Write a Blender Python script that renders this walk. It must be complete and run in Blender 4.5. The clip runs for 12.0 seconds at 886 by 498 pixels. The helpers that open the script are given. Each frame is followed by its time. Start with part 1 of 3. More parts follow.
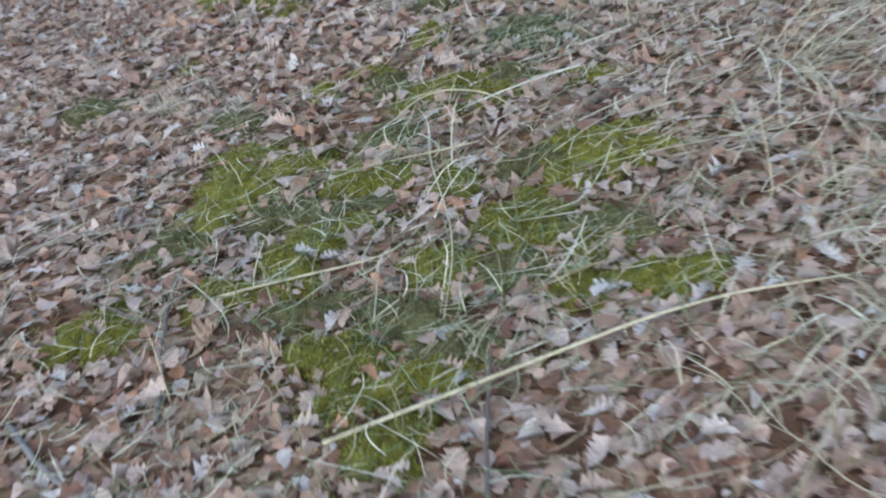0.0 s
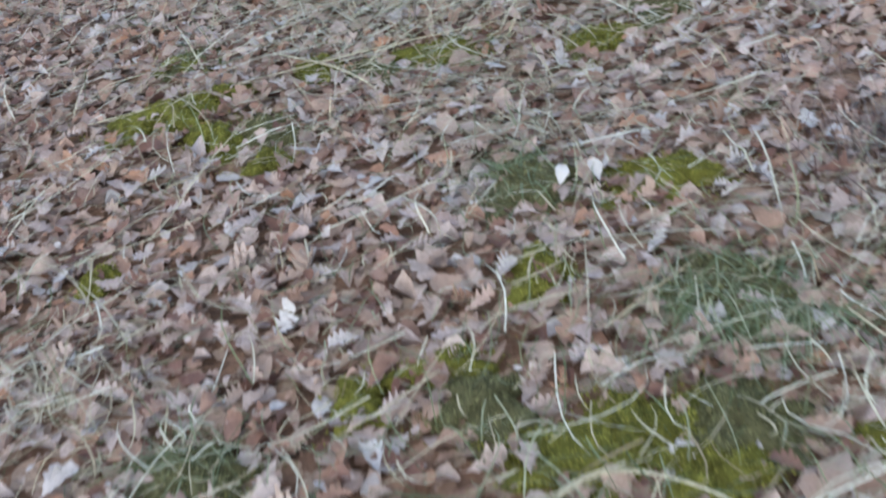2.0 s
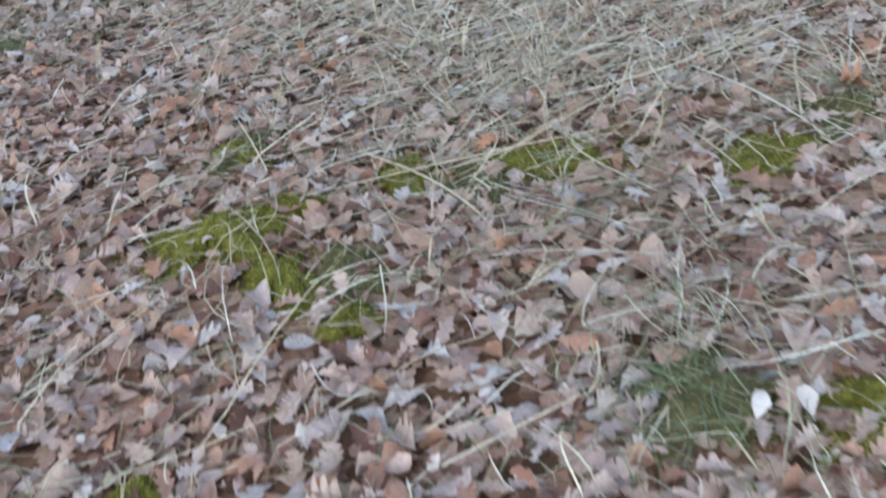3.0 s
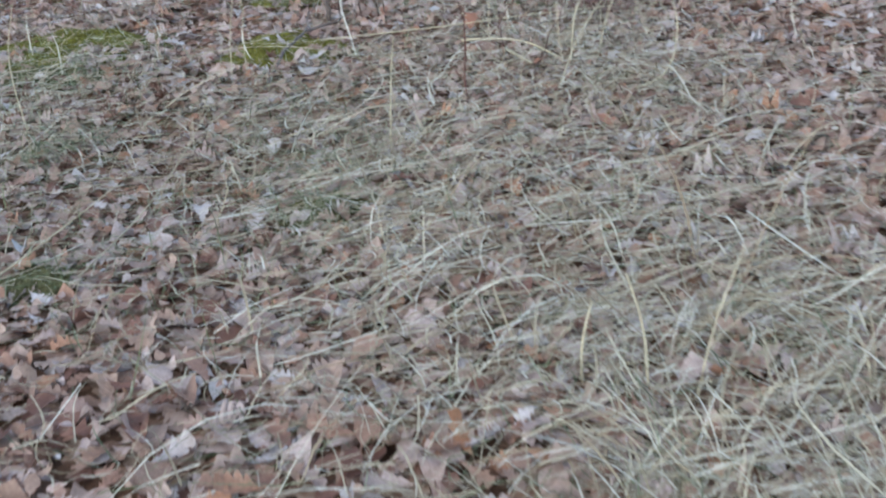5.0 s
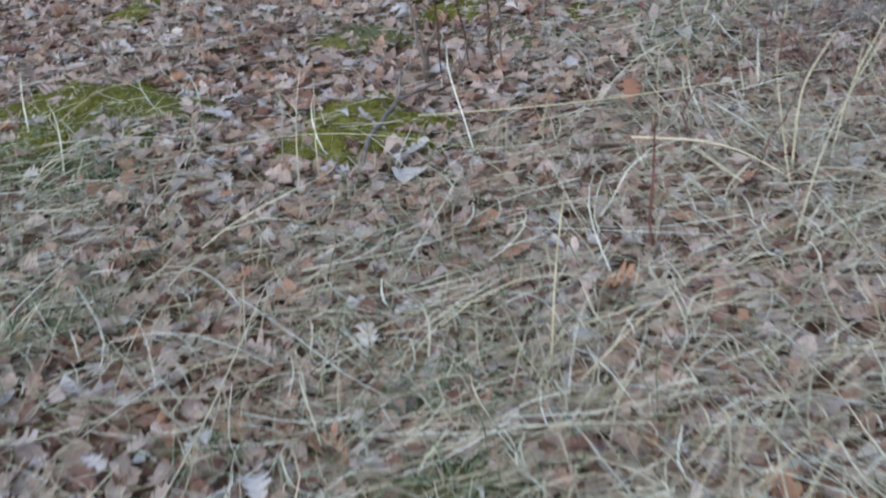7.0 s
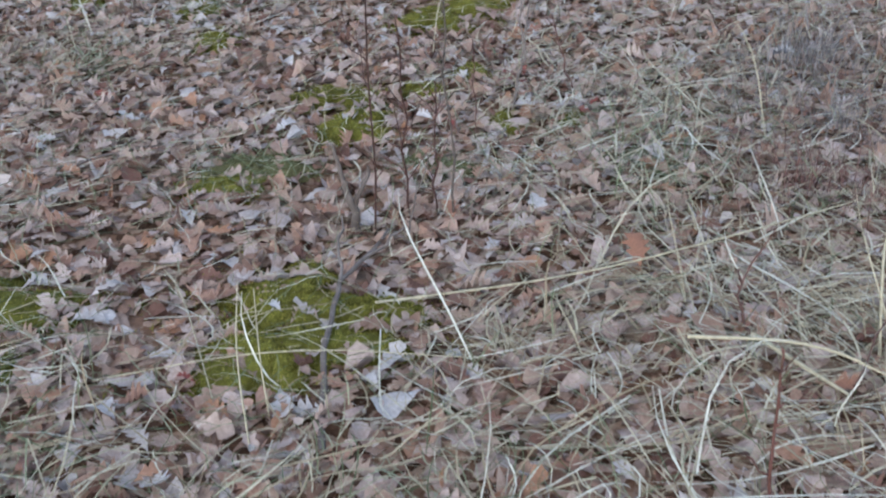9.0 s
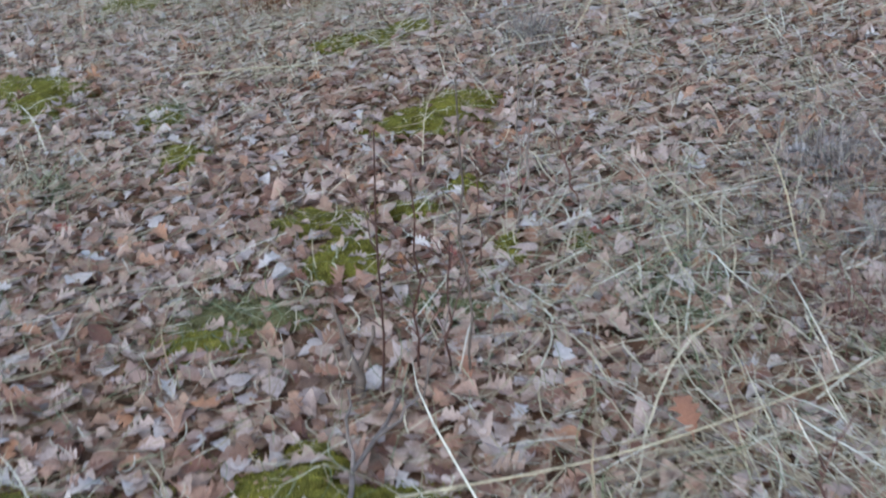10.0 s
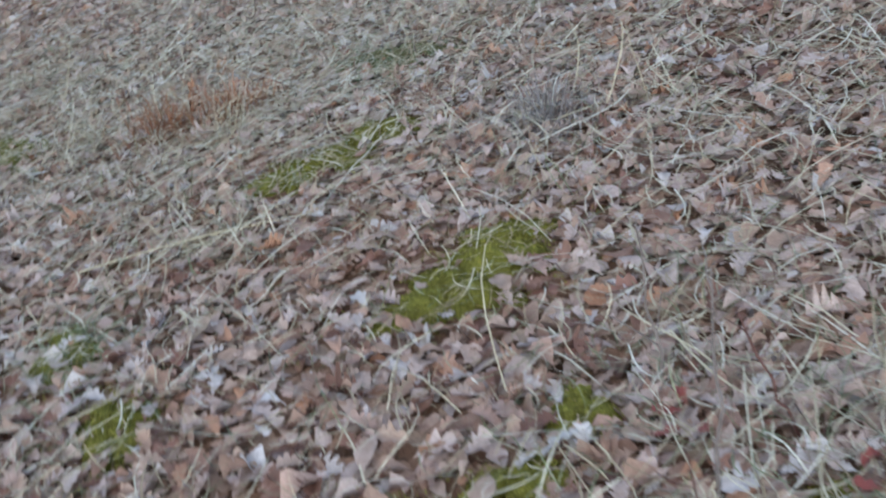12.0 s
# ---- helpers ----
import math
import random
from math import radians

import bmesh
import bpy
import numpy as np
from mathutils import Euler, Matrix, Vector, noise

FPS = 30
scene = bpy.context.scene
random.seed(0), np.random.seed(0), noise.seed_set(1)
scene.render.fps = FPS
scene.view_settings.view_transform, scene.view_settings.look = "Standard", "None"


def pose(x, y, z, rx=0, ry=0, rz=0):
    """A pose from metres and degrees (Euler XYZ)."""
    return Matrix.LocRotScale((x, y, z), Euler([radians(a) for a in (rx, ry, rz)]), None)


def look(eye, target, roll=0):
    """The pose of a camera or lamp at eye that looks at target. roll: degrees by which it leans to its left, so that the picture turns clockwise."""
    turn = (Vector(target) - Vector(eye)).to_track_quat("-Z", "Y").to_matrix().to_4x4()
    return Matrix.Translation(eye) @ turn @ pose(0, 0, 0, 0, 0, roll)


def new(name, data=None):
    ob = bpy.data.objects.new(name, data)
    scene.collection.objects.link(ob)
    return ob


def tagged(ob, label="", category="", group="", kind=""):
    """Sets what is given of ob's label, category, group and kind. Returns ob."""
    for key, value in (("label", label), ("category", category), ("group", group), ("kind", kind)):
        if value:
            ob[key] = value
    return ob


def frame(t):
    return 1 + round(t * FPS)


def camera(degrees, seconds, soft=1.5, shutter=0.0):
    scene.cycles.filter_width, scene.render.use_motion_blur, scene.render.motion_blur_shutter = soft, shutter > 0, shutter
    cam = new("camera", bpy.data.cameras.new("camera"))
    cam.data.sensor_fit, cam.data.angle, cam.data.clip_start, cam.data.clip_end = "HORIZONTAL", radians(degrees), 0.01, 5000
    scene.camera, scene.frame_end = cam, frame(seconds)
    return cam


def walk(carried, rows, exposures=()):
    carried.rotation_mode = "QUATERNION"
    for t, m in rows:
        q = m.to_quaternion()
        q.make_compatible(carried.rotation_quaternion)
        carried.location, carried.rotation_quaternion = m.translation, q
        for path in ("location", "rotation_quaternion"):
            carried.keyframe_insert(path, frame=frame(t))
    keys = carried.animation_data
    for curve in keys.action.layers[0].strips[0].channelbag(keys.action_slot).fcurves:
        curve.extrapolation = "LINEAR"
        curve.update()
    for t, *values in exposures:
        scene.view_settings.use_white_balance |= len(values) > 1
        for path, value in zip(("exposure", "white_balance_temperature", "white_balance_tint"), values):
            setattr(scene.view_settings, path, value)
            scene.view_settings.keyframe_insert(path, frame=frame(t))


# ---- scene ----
cam = camera(44.9, 12.0, soft=2.15, shutter=0.45)
PATH = [
    (0, (0.059, -0.072, 1.418), (-0.168, 1.643, 0.415), -15.3),
    (0.5, (-0.143, 0.499, 1.335), (-0.318, 2.172, 0.253), -16.0),
    (1, (-0.217, 0.954, 1.378), (-0.342, 2.608, 0.261), -14.5),
    (1.5, (-0.322, 1.593, 1.354), (-0.401, 3.246, 0.23), -12.6),
    (2, (-0.403, 1.989, 1.366), (-0.473, 3.671, 0.286), -11.6),
    (2.5, (-0.396, 2.483, 1.403), (-0.565, 4.126, 0.277), -11.4),
    (3, (-0.549, 2.818, 1.442), (-0.695, 4.468, 0.323), -11.2),
    (3.5, (-0.574, 3.203, 1.453), (-0.763, 4.872, 0.368), -9.9),
    (3.7, (-0.601, 3.355, 1.454), (-0.791, 5.04, 0.393), -8.5),
    (5.3, (-0.92, 4.586, 1.317), (-1.265, 6.349, 0.438), -3.7),
    (5.5, (-0.963, 4.698, 1.319), (-1.324, 6.457, 0.437), -4.0),
    (6, (-1.084, 4.994, 1.358), (-1.479, 6.76, 0.505), -4.1),
    (6.5, (-1.242, 5.425, 1.371), (-1.661, 7.158, 0.466), -4.3),
    (7, (-1.385, 5.846, 1.381), (-1.799, 7.539, 0.4), -4.9),
    (7.5, (-1.529, 6.223, 1.357), (-1.872, 7.945, 0.4), -6.4),
    (7.7, (-1.588, 6.365, 1.344), (-1.894, 8.089, 0.378), -7.5),
    (9.3, (-2.068, 6.816, 1.525), (-2.045, 8.552, 0.532), -3.0),
    (9.5, (-2.098, 6.892, 1.547), (-2.06, 8.633, 0.564), -3.3),
    (10, (-2.123, 7.186, 1.589), (-2.053, 8.959, 0.665), -4.9),
    (10.5, (-2.146, 7.567, 1.503), (-2.1, 9.338, 0.574), -7.7),
    (11, (-2.19, 7.97, 1.463), (-2.106, 9.753, 0.561), -9.6),
    (11.5, (-2.278, 8.401, 1.425), (-2.109, 10.177, 0.518), -10.6),
    (12, (-2.357, 8.774, 1.501), (-2.116, 10.532, 0.58), -14.3),
]
walk(cam, [(t, look(eye, target, roll)) for t, eye, target, roll in PATH], exposures=[(0.0, 1.46, 6420, 2), (1.5, 1.43, 6420, 3), (3.5, 1.52, 6420, 5), (5.5, 1.32, 6440, 5), (9.5, 1.25, 6400, 6), (12.0, 1.27, 6380, 4)])
# ---- light: an overcast winter afternoon ----
SUN_UP, SUN_AROUND = radians(38), radians(200)
world = bpy.data.worlds.new("overcast_sky")
scene.world = world
world.use_nodes = True
wn, wl = world.node_tree.nodes, world.node_tree.links
sky = wn.new("ShaderNodeTexSky")
sky.sky_type, sky.sun_disc = "NISHITA", False
sky.sun_elevation, sky.sun_rotation = SUN_UP, SUN_AROUND
sky.air_density, sky.dust_density, sky.ozone_density = 1.0, 1.0, 1.5
wl.new(sky.outputs[0], wn["Background"].inputs[0])
wn["Background"].inputs[1].default_value = 0.15
sun = new("sun", bpy.data.lights.new("sun", "SUN"))
sun.data.energy, sun.data.angle, sun.data.color = 1.0, radians(110), (1.0, 0.985, 0.96)
sun.matrix_world = look((0, 0, 20), (-20 * math.sin(SUN_AROUND) / math.tan(SUN_UP), -20 * math.cos(SUN_AROUND) / math.tan(SUN_UP), 0))

# ---- materials ----


def material(name, rough=0.8, spec=0.3):
    m = bpy.data.materials.new(name)
    m.use_nodes = True
    b = m.node_tree.nodes["Principled BSDF"]
    b.inputs["Roughness"].default_value = rough
    b.inputs["Specular IOR Level"].default_value = spec
    return m, m.node_tree.nodes, m.node_tree.links, b


def ramp(nodes, stops, smooth=True):
    r = nodes.new("ShaderNodeValToRGB")
    r.color_ramp.interpolation = "LINEAR" if smooth else "CONSTANT"
    while len(r.color_ramp.elements) < len(stops):
        r.color_ramp.elements.new(0.5)
    for e, (p, c) in zip(r.color_ramp.elements, stops):
        e.position, e.color = p, (*c, 1)
    return r


def mix(nodes, links, kind, fac, a, b):
    n = nodes.new("ShaderNodeMix")
    n.data_type, n.blend_type = "RGBA", kind
    for socket, v in ((n.inputs[0], fac), (n.inputs[6], a), (n.inputs[7], b)):
        if isinstance(v, (int, float)):
            socket.default_value = v
        elif isinstance(v, tuple):
            socket.default_value = (*v, 1)
        else:
            links.new(v, socket)
    return n.outputs[2]


def noise_tex(nodes, links, scale, detail=3.0, where="Object"):
    c, n = nodes.new("ShaderNodeTexCoord"), nodes.new("ShaderNodeTexNoise")
    n.inputs["Scale"].default_value, n.inputs["Detail"].default_value = scale, detail
    links.new(c.outputs[where], n.inputs["Vector"])
    return n.outputs[0]


def chance(nodes, per):
    if per == "island":
        return nodes.new("ShaderNodeNewGeometry").outputs["Random Per Island"]
    return nodes.new("ShaderNodeObjectInfo").outputs["Random"]


def varied(name, stops, per="island", rough=0.8, spec=0.3, mottle=40.0, depth=0.55, bump=0.0, thin=0.0):
    """A surface whose pieces each take a colour of the ramp, mottled at two scales."""
    m, n, l, b = material(name, rough, spec)
    r = ramp(n, stops)
    l.new(chance(n, per), r.inputs[0])
    dark = ramp(n, ((0.3, (depth, depth * 0.95, depth * 0.9)), (0.65, (1.0, 1.0, 1.0))))
    l.new(noise_tex(n, l, mottle), dark.inputs[0])
    c = mix(n, l, "MULTIPLY", 0.8, r.outputs[0], dark.outputs[0])
    fine = ramp(n, ((0.35, (0.75, 0.75, 0.75)), (0.65, (1.1, 1.1, 1.1))))
    l.new(noise_tex(n, l, mottle * 6), fine.inputs[0])
    c = mix(n, l, "MULTIPLY", 0.7, c, fine.outputs[0])
    l.new(c, b.inputs["Base Color"])
    if bump:
        k = n.new("ShaderNodeBump")
        k.inputs["Strength"].default_value, k.inputs["Distance"].default_value = bump, 0.004
        l.new(noise_tex(n, l, mottle * 3), k.inputs["Height"])
        l.new(k.outputs[0], b.inputs["Normal"])
    if thin:
        out, add, tr = n["Material Output"], n.new("ShaderNodeMixShader"), n.new("ShaderNodeBsdfTranslucent")
        l.new(c, tr.inputs[0])
        add.inputs[0].default_value = thin
        l.new(b.outputs[0], add.inputs[1])
        l.new(tr.outputs[0], add.inputs[2])
        l.new(add.outputs[0], out.inputs[0])
    return m


LEAF_TONES = ((0.0, (0.15, 0.075, 0.055)), (0.08, (0.25, 0.13, 0.10)), (0.20, (0.34, 0.215, 0.16)), (0.38, (0.43, 0.31, 0.25)), (0.56, (0.49, 0.375, 0.33)),
              (0.72, (0.54, 0.44, 0.415)), (0.80, (0.43, 0.225, 0.135)), (0.88, (0.40, 0.285, 0.255)), (0.95, (0.57, 0.51, 0.495)), (1.0, (0.60, 0.57, 0.58)))
LEAF = varied("dry_leaf", LEAF_TONES, rough=0.62, spec=0.35, mottle=22, depth=0.65, bump=0.3, thin=0.28)
LEAF_SINGLE = varied("single_dry_leaf", LEAF_TONES, "object", 0.62, 0.35, 22, 0.65, 0.3, 0.28)
PALE_LEAF = varied("pale_leaf", ((0.0, (0.40, 0.375, 0.37)), (1.0, (0.48, 0.465, 0.475))), "object", 0.55, 0.4, 25, 0.8, 0.25, 0.1)
RUST_LEAF = varied("rust_leaf", ((0.0, (0.27, 0.13, 0.085)), (1.0, (0.35, 0.18, 0.12))), "object", 0.6, 0.3, 25, 0.7, 0.25, 0.1)
RED_LEAF = varied("red_leaf", ((0.0, (0.21, 0.055, 0.045)), (1.0, (0.27, 0.08, 0.065))), "object", 0.55, 0.3, 25, 0.7, 0.25, 0.1)
STRAW = varied("dry_straw", ((0.0, (0.25, 0.19, 0.12)), (0.25, (0.38, 0.315, 0.21)), (0.55, (0.51, 0.455, 0.325)), (0.8, (0.60, 0.565, 0.44)), (1.0, (0.70, 0.69, 0.60))),
               rough=0.55, spec=0.4, mottle=14, depth=0.7, thin=0.2)
SEDGE = varied("green_grass", ((0.0, (0.075, 0.105, 0.045)), (0.4, (0.14, 0.175, 0.085)), (0.7, (0.235, 0.265, 0.155)), (1.0, (0.40, 0.42, 0.30))),
               rough=0.5, spec=0.4, mottle=14, depth=0.7, thin=0.2)
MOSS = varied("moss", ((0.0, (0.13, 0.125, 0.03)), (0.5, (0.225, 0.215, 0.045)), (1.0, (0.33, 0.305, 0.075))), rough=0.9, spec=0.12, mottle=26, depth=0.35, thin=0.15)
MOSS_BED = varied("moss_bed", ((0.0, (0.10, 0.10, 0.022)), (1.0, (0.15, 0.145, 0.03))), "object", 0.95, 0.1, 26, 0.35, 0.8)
DULL_MOSS = varied("dull_moss", ((0.0, (0.095, 0.095, 0.045)), (0.5, (0.155, 0.155, 0.07)), (1.0, (0.24, 0.23, 0.115))), rough=0.9, spec=0.12, mottle=26, depth=0.4, thin=0.1)
DULL_BED = varied("dull_moss_bed", ((0.0, (0.085, 0.08, 0.04)), (1.0, (0.12, 0.115, 0.055))), "object", 0.95, 0.1, 26, 0.4, 0.8)
BARK = varied("twig_bark", ((0.0, (0.13, 0.105, 0.095)), (1.0, (0.20, 0.17, 0.16))), "object", 0.8, 0.2, 30, 0.5, 0.5)
RED_BARK = varied("sapling_bark", ((0.0, (0.075, 0.04, 0.035)), (1.0, (0.13, 0.055, 0.045))), "object", 0.6, 0.35, 40, 0.6, 0.3)
GREY_TWIG = varied("grey_twig", ((0.0, (0.12, 0.11, 0.11)), (1.0, (0.27, 0.25, 0.25))), rough=0.8, spec=0.2, mottle=30, depth=0.6)
FERN = varied("dead_fern", ((0.0, (0.16, 0.065, 0.035)), (1.0, (0.33, 0.16, 0.09))), rough=0.75, spec=0.2, mottle=30, depth=0.6)


def litter_ground():
    """Dark soil with crumbled leaf bits."""
    m, n, l, b = material("leaf_litter_soil", 0.9, 0.15)
    c, v = n.new("ShaderNodeTexCoord"), n.new("ShaderNodeTexVoronoi")
    v.inputs["Scale"].default_value = 22
    warp = n.new("ShaderNodeVectorMath")
    nz = n.new("ShaderNodeTexNoise")
    nz.inputs["Scale"].default_value = 30
    l.new(c.outputs["Object"], nz.inputs["Vector"])
    warp.operation = "MULTIPLY_ADD"
    l.new(nz.outputs["Color"], warp.inputs[0])
    warp.inputs[1].default_value = (0.05, 0.05, 0.05)
    l.new(c.outputs["Object"], warp.inputs[2])
    l.new(warp.outputs[0], v.inputs["Vector"])
    r = ramp(n, ((0.0, (0.06, 0.035, 0.022)), (0.35, (0.15, 0.085, 0.055)), (0.7, (0.26, 0.165, 0.12)), (1.0, (0.36, 0.28, 0.22))))
    sep = n.new("ShaderNodeSeparateColor")
    l.new(v.outputs["Color"], sep.inputs[0])
    l.new(sep.outputs[0], r.inputs[0])
    big = ramp(n, ((0.35, (0.55, 0.5, 0.45)), (0.65, (1.0, 1.0, 1.0))))
    l.new(noise_tex(n, l, 0.7), big.inputs[0])
    l.new(mix(n, l, "MULTIPLY", 0.8, r.outputs[0], big.outputs[0]), b.inputs["Base Color"])
    k = n.new("ShaderNodeBump")
    k.inputs["Strength"].default_value, k.inputs["Distance"].default_value = 0.8, 0.02
    l.new(v.outputs["Distance"], k.inputs["Height"])
    l.new(k.outputs[0], b.inputs["Normal"])
    return m


SOIL = litter_ground()

# ---- helpers for geometry ----
rng = np.random.default_rng(7)


def gauss(x, y, cx, cy, r):
    return np.exp(-((x - cx) ** 2 + (y - cy) ** 2) / (2 * r * r))


def lift(x, y):
    """The height of the forest floor."""
    x, y = np.asarray(x, float), np.asarray(y, float)
    near = gauss(x, y, -1.5, 7.5, 9.0)
    rough = 0.012 * np.sin(3.1 * x + 1.3 * np.sin(2.3 * y)) * np.sin(2.7 * y + 0.7) + 0.008 * np.sin(7.3 * x + 2.0) * np.sin(6.1 * y + 1.0)
    hollows = -0.075 * gauss(x, y, -2.3, 7.4, 0.55) + 0.04 * gauss(x, y, -0.2, 4.1, 0.45) + 0.03 * gauss(x, y, -1.2, 5.0, 0.3) + 0.05 * gauss(x, y, -2.0, 12.5, 0.6)
    return near * rough + hollows


def mesh_from(name, verts, faces, mat, smooth=True):
    """A mesh from arrays: verts (n, 3), faces (m, 4), all quads."""
    me = bpy.data.meshes.new(name)
    verts, faces = np.ascontiguousarray(verts, np.float32), np.ascontiguousarray(faces, np.int32)
    me.vertices.add(len(verts))
    me.vertices.foreach_set("co", verts.ravel())
    me.loops.add(faces.size)
    me.loops.foreach_set("vertex_index", faces.ravel())
    me.polygons.add(len(faces))
    me.polygons.foreach_set("loop_start", np.arange(0, faces.size, 4, dtype=np.int32))
    me.polygons.foreach_set("loop_total", np.full(len(faces), 4, np.int32))
    me.update(calc_edges=True)
    me.validate()
    if smooth:
        me.polygons.foreach_set("use_smooth", np.ones(len(me.polygons), bool))
    me.materials.append(mat)
    return me


def part(name, me, parent, label=""):
    ob = new(name, me)
    ob.parent = parent
    return tagged(ob, label)


def strips(paths, widths, sides):
    """Ribbons: paths (n, k, 3), widths (n, k), sides (n, k, 3) unit vectors. Returns verts and faces."""
    n, k, _ = paths.shape
    off = sides * widths[..., None] / 2
    verts = np.stack([paths - off, paths + off], 2).reshape(-1, 3)
    a = np.arange(n)[:, None] * 2 * k + np.arange(k - 1)[None] * 2
    faces = np.stack([a, a + 1, a + 3, a + 2], -1).reshape(-1, 4)
    return verts, faces


def blades(base, length, width, rise, droop, around, sway, segs=5, low=0.008, floor=None):
    """Bent grass blades as ribbons, kept above the floor."""
    n = len(base)
    t = np.linspace(0, 1, segs + 1)
    up = rise[:, None] + (droop - rise)[:, None] * t[None] ** 0.8
    az = around[:, None] + sway[:, None] * t[None] ** 2
    step = (length / segs)[:, None]
    dx, dy, dz = np.cos(up) * np.cos(az) * step, np.cos(up) * np.sin(az) * step, np.sin(up) * step
    p = np.stack([np.cumsum(d, 1) - d for d in (dx, dy, dz)], -1) + base[:, None]
    ground_z = floor(p[..., 0], p[..., 1]) if floor else 0.0
    p[..., 2] = np.maximum(p[..., 2], ground_z + low)
    side = np.stack([-np.sin(az), np.cos(az), 0.35 * np.sin(3 * az)], -1)
    side /= np.linalg.norm(side, axis=-1, keepdims=True)
    w = width[:, None] * (0.75 + 0.4 * t - 1.05 * t**3)[None]
    return strips(p, w, side)


def leaf_shape(lobed, r, fine=True):
    """A dry leaf 1 long, lying along y: verts and faces of two rows of quads along the midrib. Oak leaves have round lobes."""
    lobes = int(r.integers(3, 6)) if lobed else 0
    if lobed and fine:
        v = np.linspace(0, 1, 3 * lobes + 1)
        u = np.concatenate([[0.0], 0.13 + 0.87 * v])
    elif lobed:
        v = np.linspace(0, 1, 2 * lobes + 1)
        u = np.concatenate([[0.0], 0.13 + 0.87 * v])
    elif fine:
        v = np.linspace(0, 1, 8)
        u = np.concatenate([[0.0], 0.12 + 0.88 * v])
    else:
        v = np.linspace(0, 1, 4)
        u = np.concatenate([[0.0], 0.10 + 0.90 * v])
    k = len(u)
    broad = r.uniform(0.24, 0.34)
    body = broad * np.sin(np.pi * np.clip(v, 0, 1) ** 1.25 * 0.93) ** 0.75 + 0.02
    cup, bow, twist = r.normal(0.25, 0.7), r.normal(0.0, 0.45), r.normal(0, 0.5)
    if r.uniform() < 0.15:
        cup += 2.2
    fold, hook = r.normal(0.08, 0.22), r.normal(0, 0.25)
    rows = []
    for s in (-1, 0, 1):
        wave = np.cos(2 * np.pi * (lobes * v + (0.5 if s > 0 else 0.42))) if lobes else np.zeros(len(v))
        deep = r.uniform(0.22, 0.36) if lobed else 0.0
        ww = np.concatenate([[0.010], body * (1 - deep + deep * wave) * r.uniform(0.82, 1.12, len(v))]) if s else np.zeros(k)
        lead = np.concatenate([[0.0], 0.035 * wave + 0.10 * body]) if s else 0.0
        z = cup * ww**2 * 1.8 + fold * ww + bow * (u - 0.5) ** 2 + hook * np.clip(u - 0.7, 0, 1) ** 2 * 3 + s * ww * twist * (u - 0.4) + (r.normal(0, 0.016, k) if s else 0)
        rows.append(np.stack([s * ww + 0.05 * np.sin(3 * u + twist), u + lead - 0.5, z], -1))
    p = np.concatenate(rows)
    a = np.arange(k - 1)
    f = np.concatenate([np.stack([a + k * i, a + k * (i + 1), a + 1 + k * (i + 1), a + 1 + k * i], -1) for i in (0, 1)])
    return p - [0, 0, p[:, 2].min() * 0.6], f


def turns(yaw, pitch, roll):
    cy, sy, cp, sp, cr, sr = np.cos(yaw), np.sin(yaw), np.cos(pitch), np.sin(pitch), np.cos(roll), np.sin(roll)
    o, i = np.zeros_like(yaw), np.ones_like(yaw)
    rz = np.stack([cy, -sy, o, sy, cy, o, o, o, i], -1).reshape(-1, 3, 3)
    rx = np.stack([i, o, o, o, cp, -sp, o, sp, cp], -1).reshape(-1, 3, 3)
    ry = np.stack([cr, o, sr, o, i, o, -sr, o, cr], -1).reshape(-1, 3, 3)
    return rz @ rx @ ry


def scatter(shapes, x, y, z, size, tilt, r):
    """Many leaves in one pair of arrays."""
    vs, fs, start = [], [], 0
    which = r.integers(0, len(shapes), len(x))
    for i, (v, f) in enumerate(shapes):
        m = which == i
        n = int(m.sum())
        if not n:
            continue
        rot = turns(r.uniform(0, 2 * math.pi, n), r.normal(0, tilt, n), r.normal(0, tilt, n))
        p = np.einsum("nij,vj->nvi", rot, v) * size[m][:, None, None]
        p += np.stack([x[m], y[m], z[m]], -1)[:, None]
        p[..., 2] = np.maximum(p[..., 2], lift(p[..., 0], p[..., 1]) + 0.003)
        vs.append(p.reshape(-1, 3))
        fs.append((f[None] + (np.arange(n) * len(v))[:, None, None] + start).reshape(-1, 4))
        start += n * len(v)
    return np.concatenate(vs), np.concatenate(fs)


def tube(points, radii, ring=6):
    """A tapered tube along points. Returns verts and faces."""
    pts = [Vector(p) for p in points]
    vs, k = [], len(pts)
    for i, p in enumerate(pts):
        d = (pts[min(i + 1, k - 1)] - pts[max(i - 1, 0)]).normalized()
        a = d.cross(Vector((0.3, 0.9, 0.31))).normalized()
        b = d.cross(a)
        vs += [p + (a * math.cos(q) + b * math.sin(q)) * radii[i] for q in np.arange(ring) * 2 * math.pi / ring]
    f = [(i * ring + j, i * ring + (j + 1) % ring, (i + 1) * ring + (j + 1) % ring, (i + 1) * ring + j) for i in range(k - 1) for j in range(ring)]
    return np.array([tuple(v) for v in vs]), np.array(f)


def merged(pieces):
    vs, fs, n = [], [], 0
    for v, f in pieces:
        vs.append(v)
        fs.append(np.asarray(f) + n)
        n += len(v)
    return np.concatenate(vs), np.concatenate(fs)


def wander(a, b, n, amount, r):
    """A slightly crooked line from a to b."""
    a, b = np.array(a, float), np.array(b, float)
    t = np.linspace(0, 1, n)[:, None]
    j = r.normal(0, amount, (n, 3)) * np.sin(np.pi * t)
    return a + (b - a) * t + j


